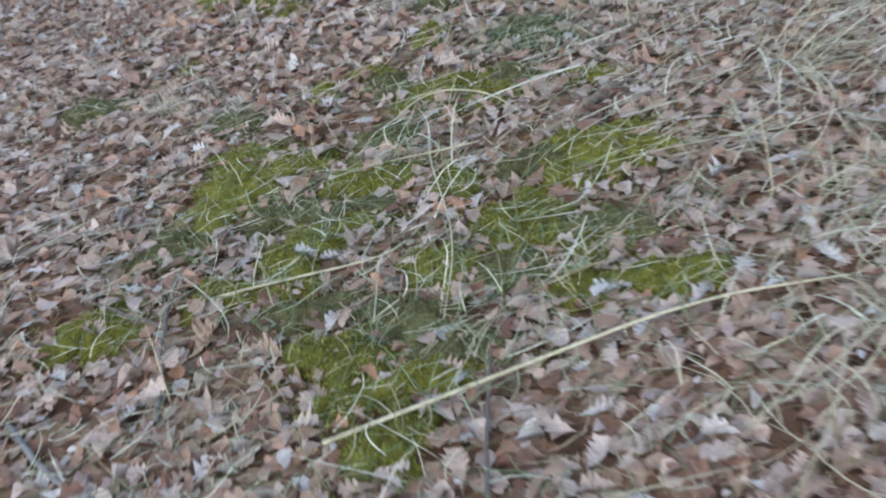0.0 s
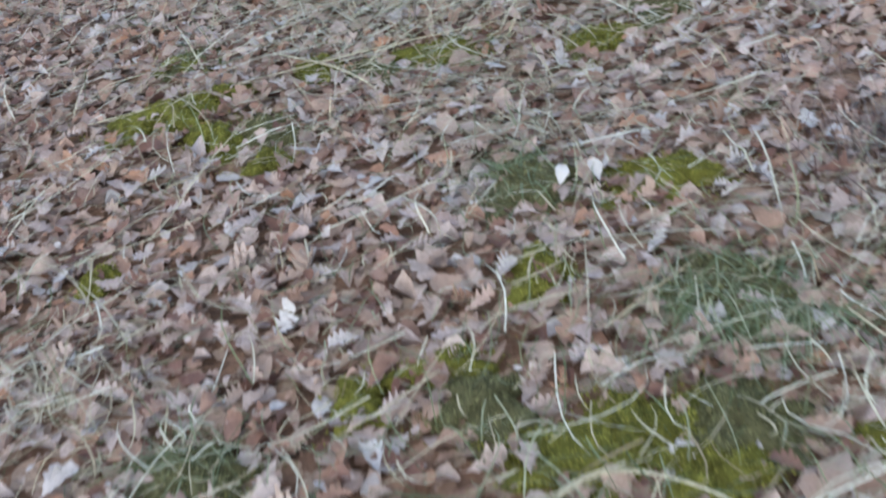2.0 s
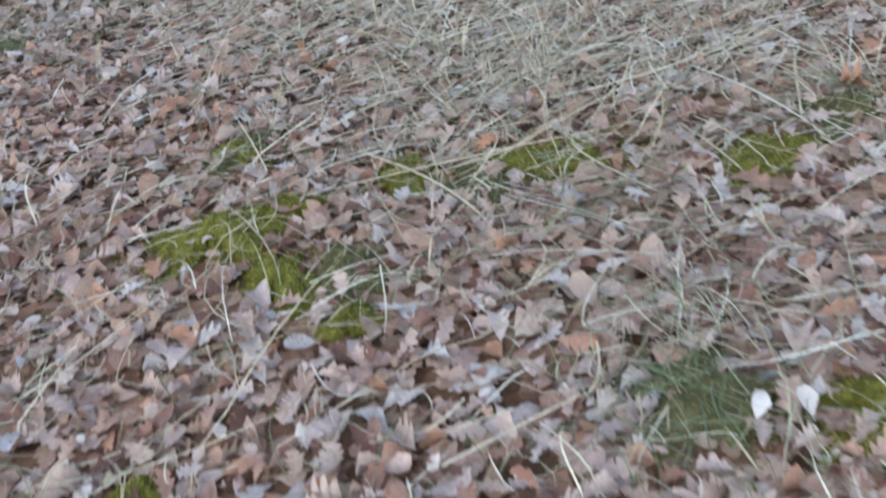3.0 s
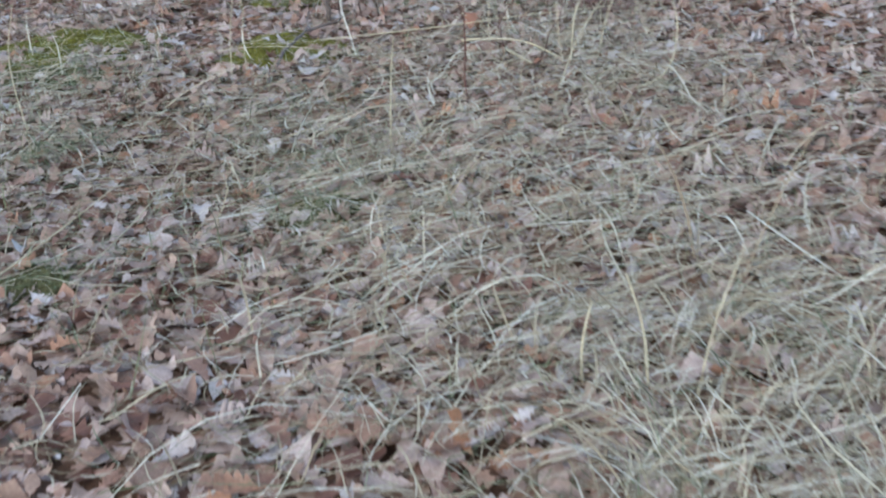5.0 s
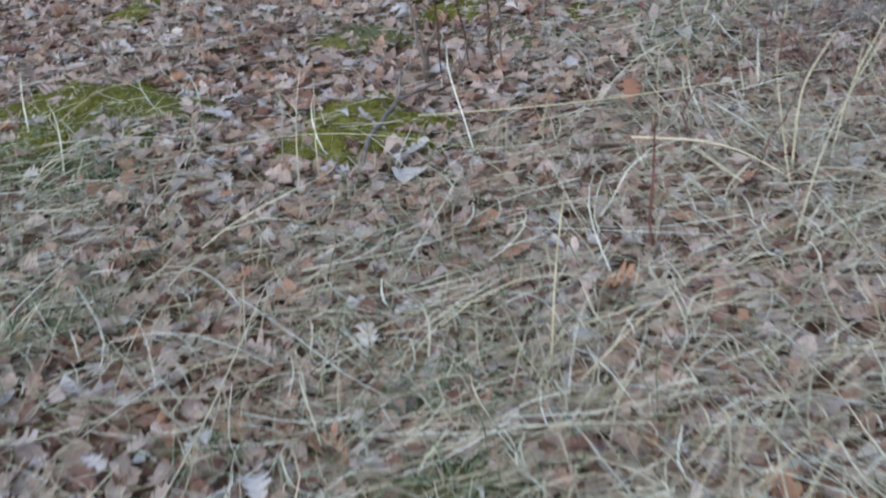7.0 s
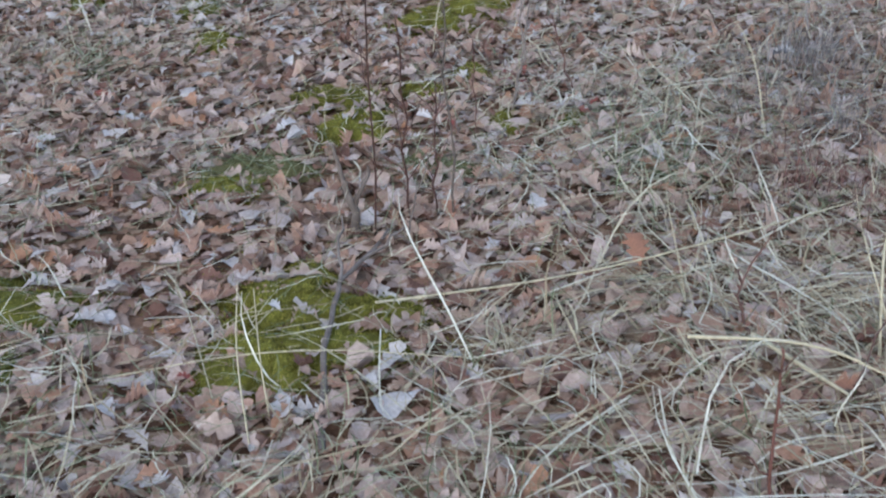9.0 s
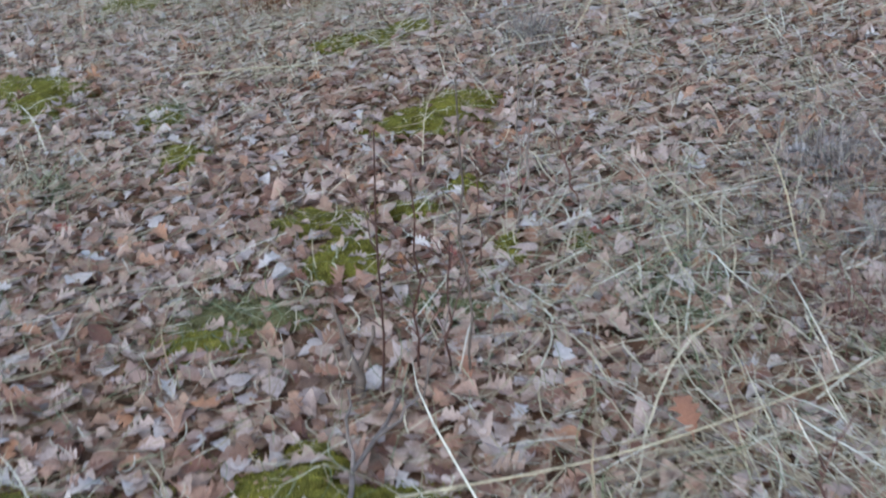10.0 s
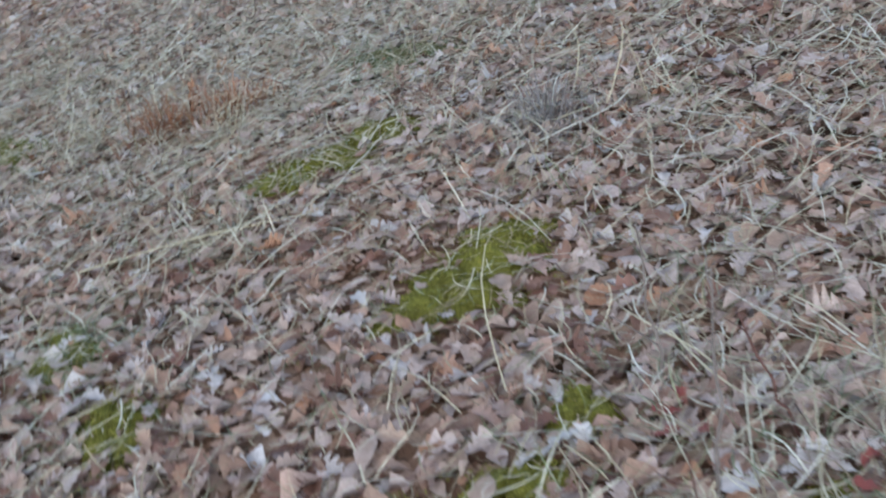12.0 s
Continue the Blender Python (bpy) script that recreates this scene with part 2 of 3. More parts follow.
# ---- ground ----
near_x, near_y = np.arange(-8, 6.01, 0.14), np.arange(-3, 21.01, 0.14)
far = np.array([1, 3, 8, 20, 50, 120, 300, 800, 2000.0])
gx = np.concatenate([-8 - far[::-1], near_x, 6 + far])
gy = np.concatenate([-3 - far[::-1], near_y, 21 + far])
X, Y = np.meshgrid(gx, gy)
idx = np.arange(X.size).reshape(X.shape)
quads = np.stack([idx[:-1, :-1], idx[:-1, 1:], idx[1:, 1:], idx[1:, :-1]], -1).reshape(-1, 4)
ground = new("ground", mesh_from("ground", np.stack([X, Y, lift(X, Y)], -1).reshape(-1, 3), quads, SOIL))
tagged(ground, "brown forest soil under crumbled leaf litter", "ground", kind="structure")

# ---- moss: x, y, half width, half depth, how full ----
MOSS_A = ((-0.92, 2.96, 0.18, 0.23), (-0.67, 2.42, 0.12, 0.17), (-0.86, 2.30, 0.12, 0.07), (-0.51, 1.92, 0.14, 0.12), (-0.37, 1.59, 0.09, 0.11), (0.22, 2.65, 0.17, 0.15),
          (-0.05, 2.42, 0.12, 0.14), (0.26, 2.00, 0.12, 0.10), (0.08, 2.00, 0.08, 0.07), (-0.48, 2.81, 0.14, 0.12), (-0.23, 3.35, 0.15, 0.13), (-1.21, 2.25, 0.11, 0.12),
          (-0.90, 3.12, 0.15, 0.11), (-0.70, 3.02, 0.09, 0.08), (-0.26, 2.24, 0.10, 0.12), (-0.51, 2.58, 0.10, 0.08), (-0.23, 2.68, 0.10, 0.09), (0.10, 2.62, 0.10, 0.10), (-0.04, 2.3, 0.10, 0.12),
          (0.14, 2.19, 0.08, 0.08), (-0.11, 3.26, 0.08, 0.08), (-0.52, 3.63, 0.08, 0.05), (-0.30, 1.78, 0.12, 0.08), (-0.50, 1.74, 0.07, 0.06), (-0.69, 3.57, 0.06, 0.06))
MOSS_B = ((-1.31, 5.06, 0.14, 0.13), (-1.11, 4.84, 0.08, 0.09), (-0.29, 3.87, 0.07, 0.08), (0.05, 4.17, 0.14, 0.09), (0.23, 3.25, 0.08, 0.06), (-0.09, 3.22, 0.08, 0.08),
          (0.12, 2.77, 0.08, 0.08), (-0.46, 5.27, 0.17, 0.10), (-0.81, 5.26, 0.09, 0.09), (-1.35, 4.24, 0.06, 0.05), (-1.31, 5.55, 0.09, 0.07), (-1.14, 5.15, 0.11, 0.06),
          (0.07, 5.12, 0.11, 0.09), (0.07, 6.42, 0.13, 0.10), (-0.94, 4.68, 0.05, 0.06))
MOSS_C = ((-3.40, 9.15, 0.34, 0.20), (-3.45, 8.86, 0.18, 0.15), (-2.40, 9.05, 0.20, 0.14), (-2.42, 8.84, 0.21, 0.15), (-2.19, 9.00, 0.09, 0.08), (-3.80, 10.26, 0.11, 0.18),
          (-1.80, 10.15, 0.06, 0.07), (-2.32, 10.2, 0.14, 0.12), (-2.41, 10.47, 0.14, 0.11), (-1.89, 10.66, 0.06, 0.11), (-2.70, 9.80, 0.13, 0.09), (-2.39, 9.22, 0.08, 0.05),
          (-2.03, 11.33, 0.15, 0.15), (-1.85, 11.45, 0.20, 0.14), (-2.97, 11.2, 0.08, 0.19), (-1.57, 10.17, 0.04, 0.06), (-3.12, 8.85, 0.06, 0.07))
MOSS_D = ((-3.90, 12.29, 0.25, 0.25), (-1.97, 12.58, 0.13, 0.11), (-2.25, 12.45, 0.22, 0.13), (-3.6, 13.85, 0.2, 0.28), (-3.73, 12.08, 0.15, 0.25), (-3.12, 11.7, 0.10, 0.13), (-0.25, 3.34, 0.09, 0.11), (-2.1, 10.5, 0.1, 0.06))
DARK_MOSS = ((0.09, 3.72, 0.13, 0.12), (-0.26, 4.26, 0.13, 0.11), (-1.0, 3.46, 0.09, 0.10), (-1.71, 3.97, 0.13, 0.13), (-0.2, 1.87, 0.10, 0.09), (-1.25, 5.56, 0.09, 0.09), (-0.95, 4.85, 0.09, 0.08),
             (-0.5, 2.62, 0.12, 0.10), (0.02, 2.7, 0.12, 0.10), (-0.1, 2.15, 0.10, 0.08), (-1.05, 2.65, 0.12, 0.10), (-2.62, 9.92, 0.14, 0.10), (-3.35, 8.6, 0.22, 0.14), (-1.77, 7.32, 0.14, 0.11), (-2.48, 6.82, 0.12, 0.11),
             (-0.66, 5.2, 0.1, 0.07), (-0.75, 2.7, 0.13, 0.10), (-0.35, 2.05, 0.12, 0.10), (0.15, 2.3, 0.11, 0.09), (-0.6, 2.15, 0.10, 0.08), (-0.45, 3.1, 0.12, 0.10), (-0.02, 3.35, 0.13, 0.10), (-0.45, 3.5, 0.10, 0.08), (0.3, 5.3, 0.12, 0.08), (-1.72, 13.5, 0.25, 0.2), (-2.05, 9.85, 0.1, 0.07))
ALL_MOSS = DARK_MOSS + MOSS_A + MOSS_B + MOSS_C + MOSS_D


def mossy(x, y):
    """How much of a place moss covers, 0 to 1."""
    out = np.zeros_like(x)
    for cx, cy, a, b in ALL_MOSS:
        d = ((x - cx) / a) ** 2 + ((y - cy) / b) ** 2
        out = np.maximum(out, np.clip(1.5 - d, 0, 1))
    return out


def moss_patch(cx, cy, a, b, r, dark):
    """A low uneven cushion with a pile of tiny shoots."""
    thing = new("moss_patch")
    thing.location = (cx, cy, 0)
    rings, spokes = 12, 44
    q = np.arange(spokes) * 2 * math.pi / spokes
    edge = 1 + 0.26 * np.sin(2 * q + r.uniform(0, 6)) + 0.18 * np.sin(3 * q + r.uniform(0, 6)) + 0.18 * np.sin(5 * q + r.uniform(0, 6)) + 0.15 * np.sin(9 * q + r.uniform(0, 6)) + 0.10 * np.sin(14 * q + r.uniform(0, 6))
    f1, f2, f3 = r.uniform(0, 6, 3)

    def lump(px, py):
        """Rounded knolls a few centimetres wide."""
        return np.sin(95 * px + 2.2 * np.sin(61 * py + f1)) * np.sin(88 * py + 2.2 * np.sin(57 * px + f2)) + 0.6 * np.sin(41 * px + 37 * py + f3)

    top = 0.030 + 0.018 * min(a, b) / 0.15
    t = np.linspace(0.02, 1, rings)[:, None]
    x, y = a * t * edge * np.cos(q), b * t * edge * np.sin(q)
    h = top * (1 - t**2.5) + 0.0065 * lump(x, y) * (1 - t**4)
    z = lift(cx + x, cy + y) + np.maximum(h, 0) + np.where(t > 0.97, -0.012, 0.004)
    v = np.stack([x, y, z], -1).reshape(-1, 3)
    i = np.arange(rings - 1)[:, None] * spokes
    j = np.arange(spokes)[None]
    f = np.stack([i + j, i + (j + 1) % spokes, i + spokes + (j + 1) % spokes, i + spokes + j], -1).reshape(-1, 4)
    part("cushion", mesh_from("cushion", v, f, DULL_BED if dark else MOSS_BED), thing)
    n = int(min(9000, 85000 * a * b * math.pi + 200))
    qq, tt = r.uniform(0, 2 * math.pi, n), np.sqrt(r.uniform(0, 1, n)) * r.choice([1.0, 1.0, 1.25, 1.7], n)
    e = np.interp(qq, np.append(q, 2 * math.pi), np.append(edge, edge[0])) * 1.04
    px, py = a * tt * e * np.cos(qq), b * tt * e * np.sin(qq)
    knoll = lump(px, py)
    keep = (tt < 0.95) | (knoll > 0.25)  # beyond the cushion only scattered clumps
    qq, tt, px, py, knoll = qq[keep], tt[keep], px[keep], py[keep], knoll[keep]
    n = len(px)
    pz = lift(cx + px, cy + py) + np.maximum(top * np.maximum(1 - tt**2.5, 0) + 0.0065 * knoll * np.maximum(1 - tt**4, 0), 0) + np.where(tt > 0.95, 0.022, 0.003)
    length = r.uniform(0.004, 0.010, n)
    vv, ff = blades(np.stack([px, py, pz], -1), length, r.uniform(0.0035, 0.0075, n), r.uniform(0.1, 1.3, n), r.uniform(-0.5, 0.7, n), r.uniform(0, 6.28, n), r.normal(0, 0.5, n), segs=1, low=-9)
    part("fuzz", mesh_from("fuzz", vv, ff, DULL_MOSS if dark else MOSS, False), thing)["kind"] = "stuff"
    return tagged(thing, "dull dark green moss growing through fallen leaves" if dark else "yellow-green moss cushion growing among fallen leaves", "moss", "moss patches")


for i, (cx, cy, a, b) in enumerate(ALL_MOSS):
    moss_patch(cx, cy, a * 1.08, b * 1.08, rng, i < len(DARK_MOSS))

# ---- where grass grows: x, y, spread, weight ----
STRAW_A = ((0.95, 3.0, 0.36, 1.1), (0.65, 1.75, 0.28, 0.6), (0.5, 2.45, 0.22, 0.5), (0.1, 2.95, 0.2, 0.15), (0.45, 3.6, 0.3, 0.45), (-1.33, 3.75, 0.2, 0.7), (-0.45, 5.75, 0.42, 1.3), (0.2, 6.1, 0.6, 1.3),
           (-0.2, 4.65, 0.2, 1.0), (-1.0, 6.7, 0.4, 1.2), (-0.55, 6.7, 0.6, 1.4), (-1.3, 7.35, 0.5, 1.3), (-1.9, 7.8, 0.35, 1.0), (-0.9, 8.35, 0.55, 1.15))
STRAW_B = ((-2.2, 7.9, 0.3, 0.9), (-3.05, 7.85, 0.35, 1.2), (-3.3, 8.6, 0.3, 0.8), (-1.2, 8.85, 0.36, 1.7), (-1.45, 9.8, 0.3, 1.0), (-1.9, 8.75, 0.2, 0.8), (-0.6, 10.4, 0.6, 0.55), (-3.5, 11.15, 0.25, 0.9),
           (-2.6, 13.4, 0.7, 1.3), (-3.5, 14.8, 1.2, 1.6), (-2.55, 12.15, 0.28, 0.9), (-1.4, 10.4, 0.3, 0.8), (-0.5, 11.9, 0.8, 0.75), (-1.0, 14.5, 1.3, 1.2))
SEDGE_A = ((0.1, 3.72, 0.16, 1.0), (-0.26, 4.26, 0.13, 1.0), (-0.98, 3.47, 0.08, 0.9), (-1.71, 3.97, 0.14, 0.8), (-1.25, 5.55, 0.1, 0.8), (-1.92, 7.7, 0.22, 0.9), (-2.95, 7.85, 0.3, 1.0), (-3.25, 8.55, 0.25, 1.0),
           (-1.42, 9.8, 0.2, 1.2), (-2.6, 9.85, 0.14, 0.8), (-1.77, 7.3, 0.15, 0.9), (-2.08, 8.3, 0.2, 0.6), (-3.46, 11.05, 0.25, 0.8), (-2.05, 9.78, 0.1, 0.7), (-3.1, 11.7, 0.2, 0.7), (-1.72, 13.5, 0.3, 0.8), (-0.3, 2.3, 0.5, 0.8), (-0.2, 3.4, 0.4, 0.6), (-0.5, 5.2, 0.4, 0.4), (-2.6, 6.9, 0.3, 0.7), (-3.2, 8.3, 0.5, 0.7), (-2.1, 7.9, 0.3, 0.6), (-2.0, 6.9, 0.35, 0.45), (-1.35, 9.6, 0.35, 0.5), (-1.2, 10.4, 0.5, 0.35), (0.2, 2.0, 0.4, 0.5), (-0.4, 1.6, 0.4, 0.5), (-0.9, 2.5, 0.35, 0.5), (-3.3, 9.9, 0.4, 0.5))


def grown(x, y, spots):
    out = np.zeros_like(x)
    for cx, cy, s, w in spots:
        out += w * gauss(x, y, cx, cy, s)
    return out


def inside(x, y):
    """The strip of forest floor that the walk looks over."""
    mid = np.interp(y, [0.6, 3, 6, 10, 12.5, 15, 18.8], [-0.4, -0.3, -1.05, -2.1, -2.4, -2.9, -3.9])
    half = np.interp(y, [0.6, 3, 6, 10, 12.5, 15, 18.8], [1.2, 1.8, 2.05, 2.5, 2.75, 2.2, 1.0])
    return np.abs(x - mid) < half


def spread(n, r, y0=0.6, y1=18.8):
    x, y = r.uniform(-5.4, 2.4, n), r.uniform(y0, y1, n)
    m = inside(x, y)
    return x[m], y[m]


# ---- loose grass ----
def lawn(name, spots, n, base, mat, label, r, long=(0.10, 0.36), wide=(0.0022, 0.0070), steep=0.6, bend=1.0, stray=0.75, gain=1.0):
    x, y = spread(n, r)
    keep = r.uniform(0, 1, len(x)) < np.clip(base + gain * grown(x, y, spots), 0, 1.35) / 1.35
    x, y = x[keep], y[keep]
    n = len(x)
    length = r.uniform(*long, n) * r.choice([0.55, 1.0, 1.0, 1.2], n)
    rise = np.abs(r.normal(0.15, steep * 0.5, n)).clip(0, 1.45)
    droop = rise - r.uniform(0.2, 2.0, n)
    # stems lie in swathes, with strays
    comb = 0.7 * np.sin(0.9 * x + 0.6) + 0.5 * np.sin(1.1 * y) + r.normal(0, stray, n) + r.choice([0, math.pi], n)
    b = np.stack([x, y, lift(x, y) + r.uniform(0.0, 0.07, n)], -1)
    v, f = blades(b, length, r.uniform(*wide, n), rise, droop, comb, r.normal(0, bend, n), segs=5, low=0.04 + 0.065 * r.beta(1.2, 2.2, (n, 1)), floor=lift)
    tagged(new(name, mesh_from(name, v, f, mat)), label, "grass", kind="stuff")


lawn("dry_grass", STRAW_A + STRAW_B, 70000, 0.12, STRAW, "pale dry straw grass lying over the leaf litter", rng, wide=(0.0018, 0.0056), bend=1.5, stray=1.2, gain=0.55)
lawn("dry_grass", STRAW_A + STRAW_B, 26000, 0.02, STRAW, "long pale dry grass blades combed over the litter", rng, (0.25, 0.55), (0.0028, 0.0066), 0.7, 0.9, 0.9, 0.6)
lawn("dry_grass", STRAW_A + STRAW_B, 64000, 0.52, STRAW, "short curled bits of dry grass strewn over the leaves", rng, (0.06, 0.22), (0.0018, 0.0046), 1.0, 1.9, 3.0, 0.25)
lawn("green_grass", SEDGE_A + STRAW_A + STRAW_B, 100000, 0.12, SEDGE, "thin dull green grass between the fallen leaves", rng, (0.07, 0.24), (0.0015, 0.0034), 1.2, 1.4, 2.0, 0.18)
lawn("green_grass", SEDGE_A, 70000, 0.02, SEDGE, "dull green grass in loose patches on the litter", rng, (0.08, 0.22), (0.0018, 0.0038), 1.5, 1.2, 1.5, 1.0)

# ---- leaf litter ----
OAK = [leaf_shape(True, rng) for _ in range(40)]
OAK_COARSE = [leaf_shape(True, rng, False) for _ in range(20)]
OVAL = [leaf_shape(False, rng) for _ in range(6)]
PLAIN = [leaf_shape(False, rng, False) for _ in range(10)]


def bare(x, y, r):
    """Keeps leaves off most of the moss, and thins them under thick grass."""
    return r.uniform(0, 1, len(x)) > np.clip(0.66 * mossy(x, y), 0, 0.66) + 0.1 * np.clip(grown(x, y, STRAW_A + STRAW_B), 0, 1)


def trail(y):
    """The middle of the trodden line."""
    return np.interp(y, [1, 5, 8, 11, 14], [-0.4, -0.9, -2.0, -2.3, -2.5])


x, y = spread(120000, rng)
m = bare(x, y, rng)
x, y = x[m], y[m]
layer = rng.uniform(0, 1, len(x))
close = (np.abs(x - trail(y)) < 1.0) & (y < 12.5)
beds = []
for pick, shapes, low, high, little, large, tilt in (
    (layer < 0.42, PLAIN, 0.0, 0.014, 0.05, 0.09, 0.16),
    ((layer >= 0.42) & (layer < 0.78) & close, OAK + OVAL, 0.010, 0.046, 0.055, 0.128, 0.17),
    ((layer >= 0.42) & (layer < 0.80) & ~close, OAK_COARSE, 0.010, 0.046, 0.055, 0.128, 0.17),
    (layer >= 0.80, PLAIN, 0.020, 0.048, 0.018, 0.048, 0.22),
):
    lx, ly = x[pick], y[pick]
    young = np.interp(ly, [0, 4, 7], [0.80, 0.90, 1.05])
    beds.append(scatter(shapes, lx, ly, lift(lx, ly) + rng.uniform(low, high, len(lx)), young * (little + (large - little) * rng.beta(1.7, 2.0, len(lx))), tilt, rng))
leaf_litter = new("leaf_litter", mesh_from("leaf_litter", *merged(beds), LEAF))
tagged(leaf_litter, "thick litter of curled brown and greyish-pink oak leaves", "leaves", kind="stuff")


# ---- a thinner cover of leaves and grass on the forest floor round about ----
x, y = rng.uniform(-9, 6, 34000), rng.uniform(-3, 22, 34000)
m = ~(inside(x, y) & (y > 0.6) & (y < 18.8))
x, y = x[m], y[m]
v3, f3 = scatter(PLAIN, x, y, lift(x, y) + rng.uniform(0.004, 0.03, len(x)), rng.uniform(0.06, 0.12, len(x)), 0.2, rng)
tagged(new("leaf_litter", mesh_from("leaf_litter", v3, f3, LEAF)), "scattered brown oak leaves on bare soil", "leaves", kind="stuff")
x, y = rng.uniform(-9, 6, 22000), rng.uniform(-3, 22, 22000)
m = ~(inside(x, y) & (y > 0.6) & (y < 18.8))
x, y = x[m], y[m]
n = len(x)
rise = np.abs(rng.normal(0.15, 0.35, n))
v4, f4 = blades(np.stack([x, y, lift(x, y)], -1), rng.uniform(0.1, 0.35, n), rng.uniform(0.003, 0.007, n), rise, rise - rng.uniform(0.2, 1.8, n), rng.uniform(0, 6.28, n), rng.normal(0, 1.0, n), segs=3, low=0.03, floor=lift)
tagged(new("dry_grass", mesh_from("dry_grass", v4, f4, STRAW)), "sparse pale dry grass on the litter round about", "grass", kind="stuff")


def leaf_mesh(mat, lobed, r):
    v, f = leaf_shape(lobed, r)
    return mesh_from("leaf", v, f, mat)


# ---- single leaves that stand out ----
def fallen_leaf(x, y, size, yaw, mat, label, lobed=True, rx=12, ry=0, up=0.058, wide=1.0):
    ob = new("fallen_leaf", leaf_mesh(mat, lobed, rng))
    ob.matrix_world = pose(x, y, float(lift(x, y)) + up, rx, ry, yaw) @ Matrix.Diagonal((size * wide, size, size, 1.0))
    return tagged(ob, label, "leaf", "fallen leaves")


PALE = "pale whitish dry leaf lying on the brown litter"
fallen_leaf(-0.11, 4.16, 0.062, 10, PALE_LEAF, "pale whitish oval leaf standing on edge", False, 35, 0, 0.06)
fallen_leaf(-0.19, 4.17, 0.055, -12, PALE_LEAF, "pale whitish oval leaf standing on edge", False, 50, 10, 0.06)
fallen_leaf(-2.16, 7.31, 0.11, 20, PALE_LEAF, "silvery white oak leaf among brown leaves", True, 20, 0, 0.05)
for lx, ly, ls, lyaw in ((-0.26, 4.97, 0.08, 60), (0.13, 1.92, 0.10, 120), (-3.12, 10.32, 0.11, 75), (-2.76, 9.51, 0.09, 30), (-2.26, 11.38, 0.10, 15), (-2.45, 9.0, 0.06, 45), (-2.58, 6.98, 0.10, 200), (-1.55, 7.8, 0.09, 80), (-0.62, 2.38, 0.08, 90)):
    fallen_leaf(lx, ly, ls * 0.85, lyaw, PALE_LEAF, PALE)
RUST = "rust-orange oak leaf lying on the paler litter"
for lx, ly, ls, lyaw in ((-0.6, 4.09, 0.08, 40), (-2.34, 9.52, 0.12, 80), (-0.73, 3.18, 0.09, 20), (-1.35, 7.72, 0.12, 110), (-0.9, 7.9, 0.12, 30), (-1.2, 8.55, 0.11, 250), (-2.0, 9.45, 0.10, 10), (-1.72, 10.3, 0.10, 120), (-2.45, 8.0, 0.10, 310)):
    fallen_leaf(lx, ly, ls * 0.85, lyaw, RUST_LEAF, RUST)
fallen_leaf(-1.53, 9.12, 0.11, 12, RUST_LEAF, "large rust-brown oak leaf propped up in dry grass", True, 38, 0, 0.085, 1.3)
for lx, ly, ls, lyaw in ((-3.28, 10.56, 0.09, 40), (-3.2, 10.42, 0.06, 130), (-2.62, 8.72, 0.06, 70), (-1.98, 10.1, 0.07, 20), (-1.74, 10.50, 0.09, 70), (-1.70, 10.42, 0.08, 160), (-1.78, 10.44, 0.08, 250), (-1.70, 10.53, 0.07, 10), (-1.52, 10.12, 0.08, 40), (-1.47, 10.18, 0.07, 100)):
    fallen_leaf(lx, ly, ls * 0.85, lyaw, RED_LEAF, "dark red fallen leaf lying in the brown litter")


# ---- grass tufts ----
def tuft_mesh(r, n, mat, long, lean, spread_r=0.05, wide=(0.002, 0.0045)):
    q, d = r.uniform(0, 6.283, n), np.abs(r.normal(0, spread_r, n))
    b = np.stack([d * np.cos(q), d * np.sin(q), np.full(n, 0.004)], -1)
    rise = r.uniform(0.15, 1.05, n)
    droop = rise - r.uniform(0.9, 2.6, n)
    around = lean + r.normal(0, 1.0, n)
    v, f = blades(b, r.uniform(*long, n), r.uniform(*wide, n), rise, droop, around, r.normal(0, 0.6, n), segs=6, low=0.02)
    return mesh_from("blades", v, f, mat)


STRAW_TUFTS = [tuft_mesh(rng, n, STRAW, (0.16, 0.48), 0.0, s) for n, s in ((60, 0.04), (80, 0.06), (45, 0.05), (100, 0.08))]
GREEN_TUFTS = [tuft_mesh(rng, n, SEDGE, (0.12, 0.32), 0.0, s, (0.0025, 0.0055)) for n, s in ((90, 0.06), (120, 0.09), (70, 0.05))]


def tuft(name, meshes, x, y, scale, label):
    ob = new(name, meshes[int(rng.integers(0, len(meshes)))])
    ob.matrix_world = pose(x, y, float(lift(x, y)), 0, 0, float(rng.uniform(0, 360))) @ Matrix.Scale(scale, 4)
    return tagged(ob, label, "grass tuft", name + "s")


DRY = "tuft of bent pale dry grass rising from leaves"
for tx, ty, ts in ((0.82, 2.97, 1.2), (0.6, 2.6, 0.6), (0.7, 1.7, 0.8), (0.85, 2.2, 0.8), (1.0, 3.4, 1.1), (0.55, 3.9, 1.1), (-1.33, 3.75, 0.8), (-0.42, 5.75, 1.1), (0.19, 6.1, 1.3), (-0.7, 6.0, 1.0), (-0.25, 4.6, 0.9)):
    tuft("dry_grass_tuft", STRAW_TUFTS, tx, ty, ts, DRY)
for tx, ty, ts in ((0.4, 5.4, 1.0), (-1.0, 6.65, 1.1), (-0.6, 6.68, 1.2), (-0.3, 6.4, 1.1), (-1.3, 7.3, 1.0), (-0.85, 7.2, 1.0), (-1.6, 7.6, 0.9), (-0.9, 8.45, 1.2), (-0.5, 8.0, 1.2), (-1.2, 8.9, 1.2), (-1.05, 8.7, 1.1), (-1.4, 9.0, 0.9), (-1.9, 8.8, 0.8)):
    tuft("dry_grass_tuft", STRAW_TUFTS, tx, ty, ts, DRY)
